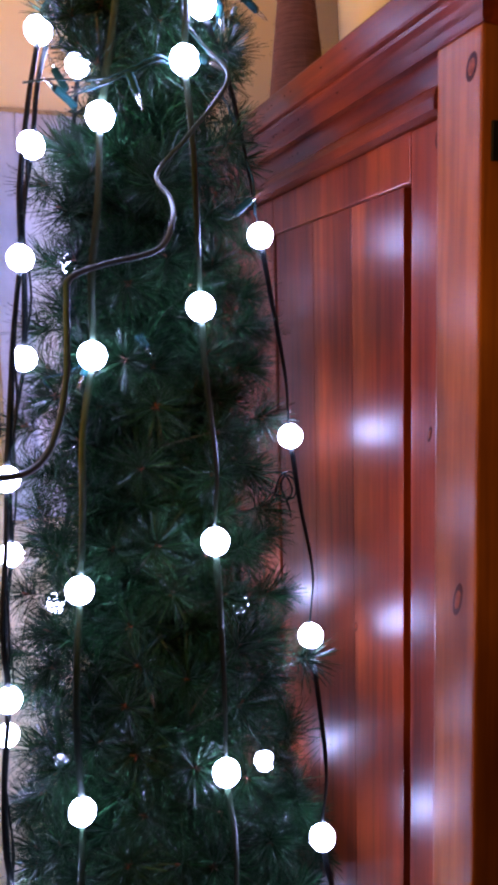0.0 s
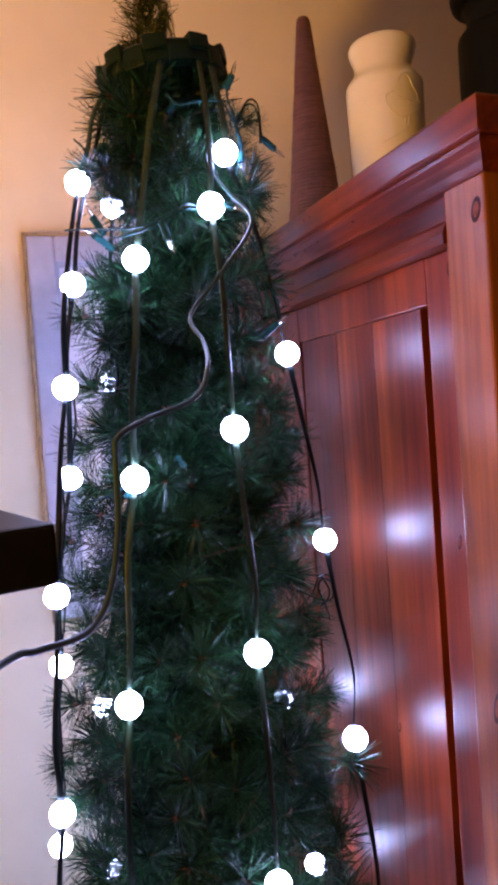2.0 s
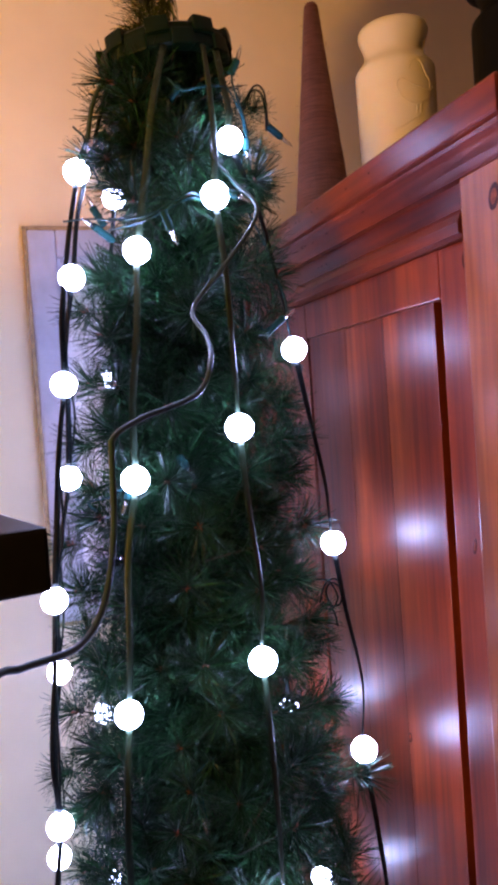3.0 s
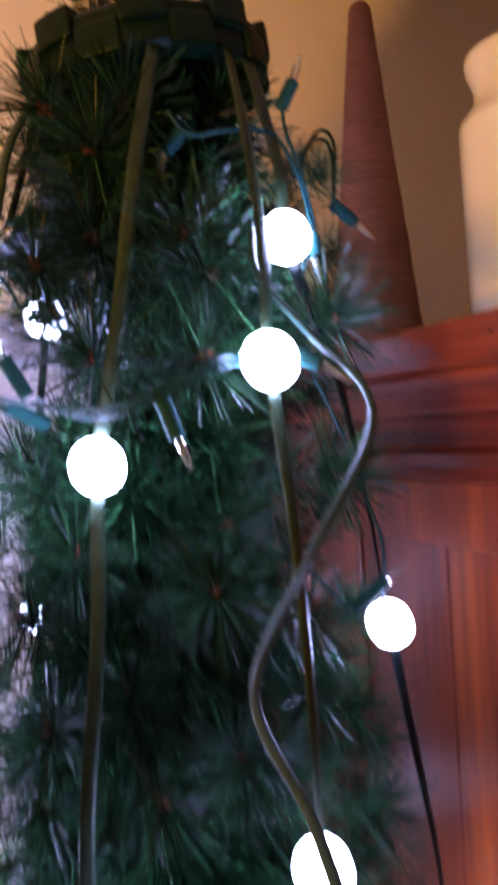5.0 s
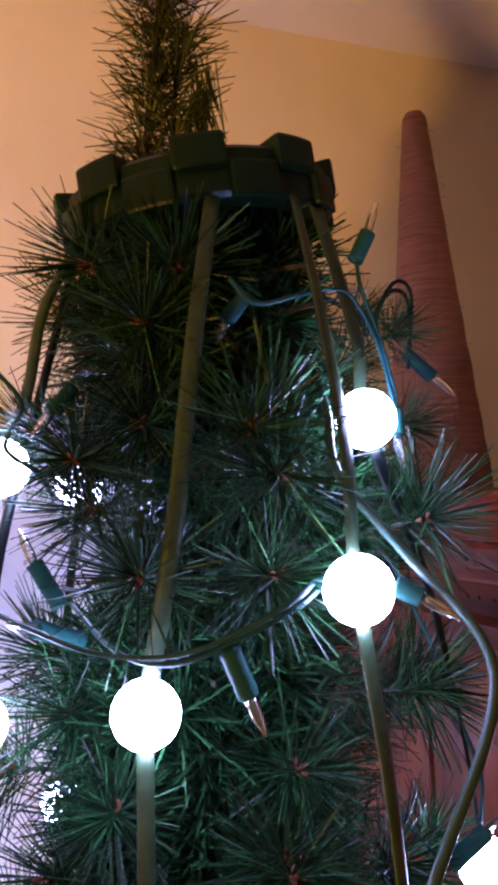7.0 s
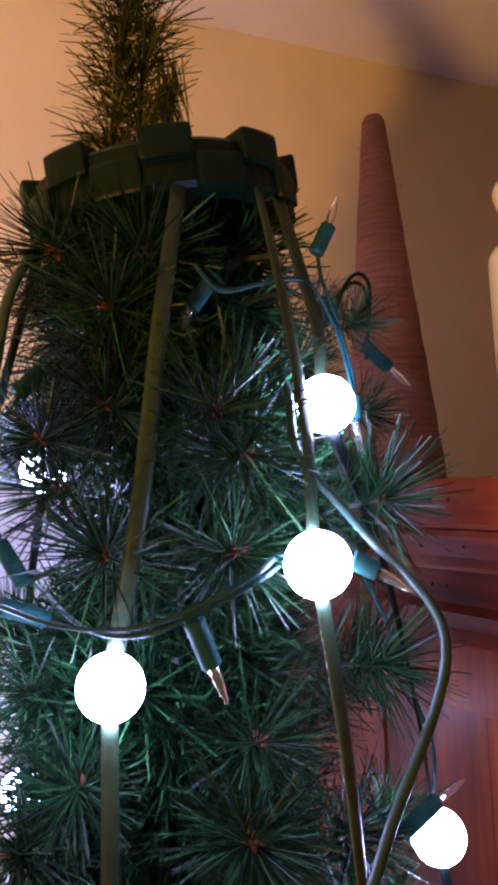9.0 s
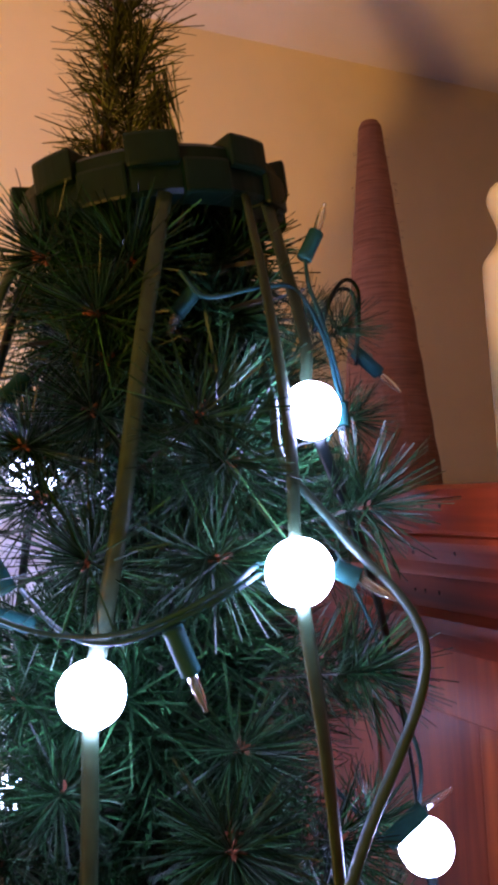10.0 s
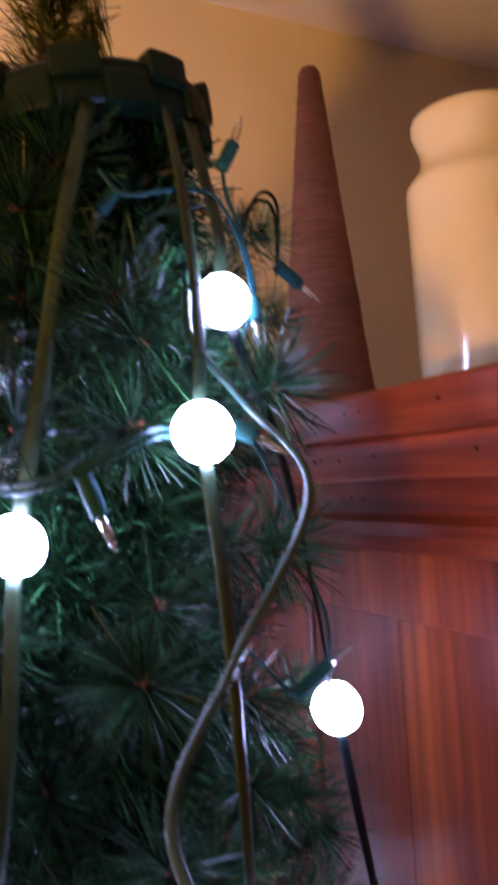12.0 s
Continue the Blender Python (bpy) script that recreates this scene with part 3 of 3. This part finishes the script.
while made < 262 and tries < 16000:
    tries += 1
    z = rnd.uniform(1.04, 2.03)
    a = rnd.uniform(0, 2 * math.pi)
    clump = noise.noise((2.2 * math.cos(a), 2.2 * math.sin(a), z * 14))
    if clump < -0.26:
        continue
    lean = 0.13 * math.cos(a - radians(-35)) * min(1.0, max(0.0, (z - 1.6) / 0.3))
    r = tree_radius(z) * (0.97 + 0.30 * clump + lean + rnd.uniform(-0.08, 0.08))
    if 1.865 < z < 1.99 and 75 < math.degrees(a) < 242 and rnd.random() < 0.93:
        continue
    deg = math.degrees(a)
    if (z > 1.965 and 255 < deg < 345) or (z > 1.9 and (deg > 290 or deg < 20) and rnd.random() < 0.6):
        continue
    if z < 1.85 and 120 < deg < 245:
        r *= 0.92
    elif z < 1.65 and (deg > 300 or deg < 60):
        r *= 0.90
    p = Vector((AX + r * math.cos(a), AY + r * math.sin(a), z))
    if any((p - q).length < (0.045 if k < 35 else 0.037) for k, q in enumerate(tips)) or any((p - q).length < 0.034 for q in BULBS) or any(off_line(p, a1, b1) < 0.026 for a1, b1 in FRONT_CORDS + GAPS):
        continue
    d = Vector((math.cos(a + rnd.uniform(-0.9, 0.9)), math.sin(a + rnd.uniform(-0.9, 0.9)), rnd.uniform(-0.2, 1.1))).normalized()
    # half the top tufts are tinted olive to look lit by the lamp
    olive = z > 1.93 and rnd.random() < 0.5
    branch(p, d, rnd.choice(WARM_LIT if olive else MESHES), rnd.uniform(0.85, 1.12))
    tips.append(p)
    made += 1

# the inner growth and the lower tree, out of view, as one mass
INNER = []
for k in range(5):
    v, f, m = branch_data(rnd, LENGTH, 130, 0.036, 2, 0.0010, 0)
    INNER.append((np.array([(*p, 1.0) for p in v]), f, m))
verts, faces, mats = [], [], []
n = 0
for i in range(1750):
    low = i > 1450
    z = rnd.uniform(0.25, 1.06) if low else 1.0 + 1.04 * rnd.random() ** 0.8
    a = rnd.uniform(0, 2 * math.pi)
    r = tree_radius(z) * (rnd.uniform(0.5, 1.05) if low else rnd.uniform(0.12, 0.60 if 100 < math.degrees(a) < 260 and z < 1.86 else 0.92 if z > 1.9 and not 50 < math.degrees(a) < 285 else 0.48))
    if 1.875 < z < 1.985 and 75 < math.degrees(a) < 236:
        continue
    if any(off_line(Vector((AX + r * math.cos(a), AY + r * math.sin(a), z)), a1, b1) < 0.030 for a1, b1 in GAPS):
        continue
    d = Vector((math.cos(a), math.sin(a), rnd.uniform(-0.4, 0.8))).normalized()
    mtx = aim(Vector((AX + r * math.cos(a), AY + r * math.sin(a), z)), d, rnd.uniform(0, 6.28), rnd.uniform(0.9, 1.2))
    v, f, m = INNER[i % len(INNER)]
    verts.append((v @ np.array(mtx).T)[:, :3])
    faces += [tuple(k + n for k in q) for q in f]
    mats += m
    n += len(v)
part("inner_foliage", data_mesh("inner_foliage", np.concatenate(verts).tolist(), faces, mats, [NEEDLE, BUD, BARK]), None, tree)["kind"] = "stuff"

# leader above the collar, with sparse olive needles
verts, faces = [], []
stem = spline([(-0.025, 0.128, 2.02), (-0.024, 0.127, 2.09), (-0.017, 0.125, 2.15), (-0.006, 0.125, 2.21), (0.006, 0.125, 2.27)], 10)
side = spline([(-0.020, 0.126, 2.05), (-0.013, 0.121, 2.09), (-0.010, 0.119, 2.125), (-0.002, 0.119, 2.16)], 8)
for line, count in ((stem, 1350), (side, 460)):
    for i in range(count):
        k = rnd.uniform(0.2, 1) * (len(line) - 1)
        p = line[int(k)].lerp(line[min(int(k) + 1, len(line) - 1)], k % 1)
        a = rnd.uniform(0, 2 * math.pi)
        up = rnd.uniform(-0.1, 1.1) if p.z < 2.2 else rnd.uniform(0.2, 1.6)
        needle(verts, faces, p, Vector((math.cos(a), math.sin(a), up)), rnd.uniform(0.016, 0.033), rnd.uniform(0.0006, 0.0009), rnd, rnd.uniform(-0.011, 0.011))
for i in range(150):
    # needles pressed down along the side shoot
    p = side[rnd.randrange(8, len(side) - 4)] + Vector((rnd.uniform(0.004, 0.016), rnd.uniform(-0.008, 0.004), 0))
    needle(verts, faces, p, Vector((rnd.uniform(-0.15, 0.3), rnd.uniform(-0.2, 0.2), -1)), rnd.uniform(0.025, 0.04), 0.0009, rnd, rnd.uniform(-0.004, 0.004))
lead = part("leader", data_mesh("leader", verts, faces, [0] * len(faces), [NEEDLE_OLIVE]), None, tree, "sparse olive top shoot")
bm = bmesh.new()
sweep(bm, stem, 0.0034, 0.0034, sides=6)
sweep(bm, side, 0.0022, 0.0022, sides=6)
part("stem", bm, BARK, lead)
bm = bmesh.new()
for k in range(40):
    p = stem[rnd.randrange(4, len(stem) - 4)]
    a = rnd.uniform(0, 6.28)
    d = Vector((math.cos(a), math.sin(a), rnd.uniform(0, 1))).normalized()
    sweep(bm, [p, p + d * 0.003, p + d * rnd.uniform(0.004, 0.007)], 0.0022, 0.001, sides=4)
part("bud", bm, BUD, lead)["kind"] = "stuff"

# ---- curtain of pearl lights hung from a collar ----
RING = Vector((-0.0023, 0.117, 2.0627))
RR = 0.0645
lights = thing("light_curtain", RING, "green plastic collar with hanging cords of lit white pearl bulbs", "string lights")
RING_TILT = Matrix.Translation(RING) @ Matrix.Rotation(radians(-6.5), 4, "Y")


def arc_block(a0, a1, r0, r1, z0, z1, bevel):
    bm = bmesh.new()
    n = 5
    cols = []
    for i in range(n + 1):
        a = a0 + (a1 - a0) * i / n
        c, s = math.cos(a), math.sin(a)
        cols.append([bm.verts.new((r * c, r * s, z)) for r, z in ((r0, z0), (r1, z0), (r1, z1), (r0, z1))])
    for p, q in zip(cols, cols[1:]):
        for k in range(4):
            bm.faces.new((p[k], p[(k + 1) % 4], q[(k + 1) % 4], q[k]))
    bm.faces.new(cols[0][::-1])
    bm.faces.new(cols[-1])
    bmesh.ops.recalc_face_normals(bm, faces=bm.faces)
    if bevel:
        es = [e for e in bm.edges if len(e.link_faces) == 2 and e.calc_face_angle(0) > 0.6]
        bmesh.ops.bevel(bm, geom=es, offset=bevel, segments=2, affect="EDGES", profile=0.6)
    bm.transform(RING_TILT)
    return bm


bm = bmesh.new()
prof = [(RR - 0.016, -0.011), (RR - 0.004, -0.011), (RR - 0.002, -0.009), (RR - 0.002, 0.008), (RR - 0.004, 0.010), (RR - 0.016, 0.010)]
cols = []
for i in range(64):
    a = 2 * math.pi * i / 64
    cols.append([bm.verts.new((r * math.cos(a), r * math.sin(a), z)) for r, z in prof])
for i in range(64):
    p, q = cols[i], cols[(i + 1) % 64]
    for k in range(len(prof)):
        bm.faces.new((p[k], q[k], q[(k + 1) % len(prof)], p[(k + 1) % len(prof)]))
bmesh.ops.recalc_face_normals(bm, faces=bm.faces)
bm.transform(RING_TILT)
ring = part("collar", bm, RING_GREEN, lights)
# added dark disc, in place of the shaded hollow of the collar
bm = bmesh.new()
lathe(bm, (0, 0, 0), [(0.012, -0.006), (0.03, -0.002), (RR - 0.016, 0.002), (RR - 0.016, 0.009), (0.012, 0.009)], 40)
bm.transform(RING_TILT)
part("hollow_disc", bm, HOLLOW_DARK, ring)
NB = 18
for i in range(NB):
    a = radians(-110) + 2 * math.pi * i / NB
    up = i % 2 == 0
    w = 2 * math.pi / NB * 0.49
    part("block", arc_block(a - w, a + w, RR - 0.014, RR + 0.0018 if up else RR + 0.0008, 0.0 if up else -0.0122, 0.0140 if up else 0.003, 0.0016), RING_GREEN, ring)

bm = bmesh.new()
ball(bm, (0, 0, 0), 0.0116, u=24, v=16)
BALL = mesh_of("bulb", bm, BULB, True)
for ang, cord, bulbs in STRANDS:
    a = radians(ang)
    start = RING_TILT @ Vector(((RR - 0.004) * math.cos(a), (RR - 0.004) * math.sin(a), -0.010))
    prev = start
    for i, p in enumerate(bulbs):
        p = Vector(p)
        d = (p - prev).normalized()
        out = Vector((p.x + prev.x - 2 * AX, p.y + prev.y - 2 * AY, 0)).normalized()
        top = prev + d * (0.0 if i == 0 else 0.0108)
        bot = p - d * 0.0108
        n1, n2 = (prev.lerp(p, k) + out * (rnd.uniform(0.002, 0.007) if i else 0.018 - 0.006 * k if ang == -107 else 0.003) + Vector((rnd.uniform(-0.003, 0.003), 0, 0)) for k in (0.33, 0.68))
        line = spline([top, n1, n2, bot], 8)
        flat = (0.04, 0.8) if ang == -56 else (AX, AY)
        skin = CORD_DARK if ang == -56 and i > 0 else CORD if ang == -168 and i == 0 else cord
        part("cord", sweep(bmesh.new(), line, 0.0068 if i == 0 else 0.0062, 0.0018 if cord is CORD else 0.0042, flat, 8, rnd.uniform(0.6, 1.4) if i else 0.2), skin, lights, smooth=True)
        if cord is CORD_DARK and i:
            line = spline([top, n1 + out * 0.004 + Vector((0.004, 0.003, 0)), n2 - out * 0.006, bot], 8)
            part("cord", sweep(bmesh.new(), line, 0.0034, 0.0022, (AX, AY)), cord, lights, smooth=True)
        b = new("bulb", BALL)
        b.parent = lights
        b.location = p - RING
        tagged(b, "lit white pearl bulb")
        prev = p

# ---- string of small unlit lights woven into the tree ----
minis = thing("fairy_lights", (AX, AY, 1.9), "green string of small clear unlit fairy lights", "fairy lights")
MINI = [
    ((-0.0445, 0.004, 1.8865), (-0.039, 0.004, 1.872), (-0.032, 0.004, 1.853)),
    ((0.010, -0.006, 1.901), (0.0165, -0.0105, 1.897), (0.028, -0.019, 1.888)),
    ((0.050, 0.028, 1.788), (0.064, 0.022, 1.800), (0.075, 0.016, 1.808)),
    ((0.086, 0.081, 1.994), (0.097, 0.076, 1.982), (0.106, 0.071, 1.972)),
    ((0.040, 0.050, 2.026), (0.046, 0.048, 2.038), (0.049, 0.047, 2.047)),
    ((-0.0745, 0.0780, 1.8810), (-0.0930, 0.0640, 1.8898), (-0.108, 0.052, 1.896)),
    ((-0.081, 0.079, 1.894), (-0.0895, 0.083, 1.911), (-0.095, 0.085, 1.926)),
    ((-0.085, 0.016, 1.664), (-0.090, 0.015, 1.652), (-0.095, 0.014, 1.640)),
    ((-0.044, 0.014, 1.684), (-0.039, 0.010, 1.674), (-0.034, 0.007, 1.664)),
    ((-0.052, 0.002, 1.398), (-0.050, -0.003, 1.382), (-0.048, -0.006, 1.364)),
    ((-0.074, 0.075, 1.975), (-0.083, 0.070, 1.966), (-0.090, 0.066, 1.958)),
    ((0.046, 0.038, 1.962), (0.045, 0.036, 1.952), (0.046, 0.034, 1.940)),
    ((-0.012, 0.050, 2.008), (-0.020, 0.050, 1.998), (-0.019, 0.062, 1.992)),
]
for a, b, c in MINI:
    a, b, c = Vector(a), Vector(b), Vector(c)
    d = (b - a).normalized()
    L = min((b - a).length, 0.025)
    a = b - d * L
    h = part("holder", sweep(bmesh.new(), [a, a + d * L * 0.08, a + d * L * 0.6, a + d * L * 0.62, b - d * 0.0005, b], 0.0068, 0.0068, sides=16), HUSK, minis, smooth=True)
    e = (c - b).normalized()
    g = bmesh.new()
    rings = []
    side = e.cross(Vector((0.2, 0.3, 1))).normalized()
    up = side.cross(e)
    for r, z in ((0.0016, 0.0), (0.0019, 0.003), (0.0018, 0.008), (0.0013, 0.0105), (0.0007, 0.0122), (0.0008, 0.0133), (0.0003, 0.0138)):
        rings.append([g.verts.new(b + e * z + side * r * math.cos(k * math.pi / 5) + up * r * math.sin(k * math.pi / 5)) for k in range(10)])
    for p, q in zip(rings, rings[1:]):
        for k in range(10):
            g.faces.new((p[k], p[(k + 1) % 10], q[(k + 1) % 10], q[k]))
    g.faces.new(rings[0][::-1])
    g.faces.new(rings[-1])
    part("glass_bulb", g, CLEAR, h, "clear glass bulb", True)
WIRES = [
    [(-0.115, 0.09, 1.90), (-0.098, 0.055, 1.893), (-0.080, 0.03, 1.886), (-0.060, 0.014, 1.885), (-0.042, 0.004, 1.891), (-0.024, -0.002, 1.900), (-0.006, 0.012, 1.903), (0.01, -0.004, 1.902)],
    [(-0.075, 0.09, 1.893), (-0.070, 0.04, 1.883), (-0.058, 0.016, 1.882), (-0.040, 0.006, 1.889), (-0.022, 0.001, 1.897), (-0.006, 0.014, 1.900)],
    [(-0.022, 0.040, 2.012), (-0.012, 0.040, 2.003), (0.006, 0.040, 2.007), (0.022, 0.046, 2.012), (0.034, 0.046, 2.010), (0.043, 0.042, 1.99), (0.046, 0.038, 1.965)],
    [(0.0405, 0.0498, 2.027), (0.040, 0.047, 2.014), (0.043, 0.044, 2.000), (0.046, 0.040, 1.98), (0.048, 0.040, 1.962), (0.04, 0.046, 1.94)],
    [(0.055, 0.062, 2.000), (0.062, 0.060, 2.016), (0.072, 0.060, 2.016), (0.078, 0.066, 2.002), (0.080, 0.072, 1.985)],
    [(0.052, 0.064, 1.998), (0.064, 0.058, 2.020), (0.075, 0.060, 2.018), (0.081, 0.070, 2.000), (0.086, 0.081, 1.993)],
    [(0.048, 0.05, 1.90), (0.058, 0.042, 1.87), (0.064, 0.034, 1.84), (0.070, 0.03, 1.815), (0.074, 0.038, 1.79)],
    [(0.04, 0.05, 1.805), (0.047, 0.034, 1.792), (0.050, 0.028, 1.788)],
    [(-0.082, 0.020, 1.668), (-0.100, 0.030, 1.655), (-0.118, 0.045, 1.650), (-0.11, 0.06, 1.64)],
    [(0.090, 0.080, 1.545), (0.098, 0.052, 1.552), (0.106, 0.048, 1.546), (0.112, 0.05, 1.532), (0.104, 0.05, 1.522), (0.094, 0.05, 1.530), (0.097, 0.045, 1.548), (0.108, 0.048, 1.552), (0.117, 0.052, 1.545)],
    [(0.085, 0.07, 1.535), (0.100, 0.046, 1.528), (0.112, 0.046, 1.527), (0.116, 0.05, 1.540), (0.106, 0.05, 1.548), (0.100, 0.05, 1.538), (0.106, 0.046, 1.518), (0.110, 0.05, 1.505)],
    [(-0.10, 0.09, 1.985), (-0.092, 0.08, 1.97), (-0.098, 0.085, 1.955), (-0.088, 0.08, 1.945), (-0.08, 0.09, 1.935)],
    [(-0.03, 0.02, 1.42), (-0.045, 0.0, 1.425), (-0.06, 0.004, 1.41), (-0.052, 0.004, 1.398)],
]
for w in WIRES:
    part("wire", sweep(bmesh.new(), spline(w, 7), 0.0019, 0.0019, sides=6), WIRE if w[0][0] < 0.05 else CORD_DARK, minis, smooth=True)

# ---- supply cable that loops out of the tree ----
cable = spline([(0.028, 0.070, 1.985), (0.010, 0.030, 1.962), (0.006, 0.018, 1.938), (0.018, 0.000, 1.911), (0.0235, -0.0335, 1.877), (-0.014, -0.046, 1.829),
                (-0.044, -0.062, 1.796), (-0.046, -0.098, 1.772), (-0.056, -0.136, 1.751), (-0.071, -0.152, 1.730), (-0.110, -0.173, 1.7175), (-0.1295, -0.188, 1.7085),
                (-0.1325, -0.192, 1.697), (-0.138, -0.213, 1.658), (-0.149, -0.237, 1.629), (-0.164, -0.259, 1.618), (-0.1885, -0.287, 1.6213), (-0.204, -0.307, 1.624),
                (-0.26, -0.40, 1.62), (-0.40, -0.36, 1.45), (-0.5, -0.24, 1.0), (-0.52, -0.15, 0.4), (-0.5, 0.0, 0.006)], 9)
cb = new("power_cable", mesh_of("power_cable", sweep(bmesh.new(), cable, 0.0033, 0.0033, sides=12), CABLE, True))
tagged(cb, "dark grey-green rubber supply cable looping out of the tree", "cable")
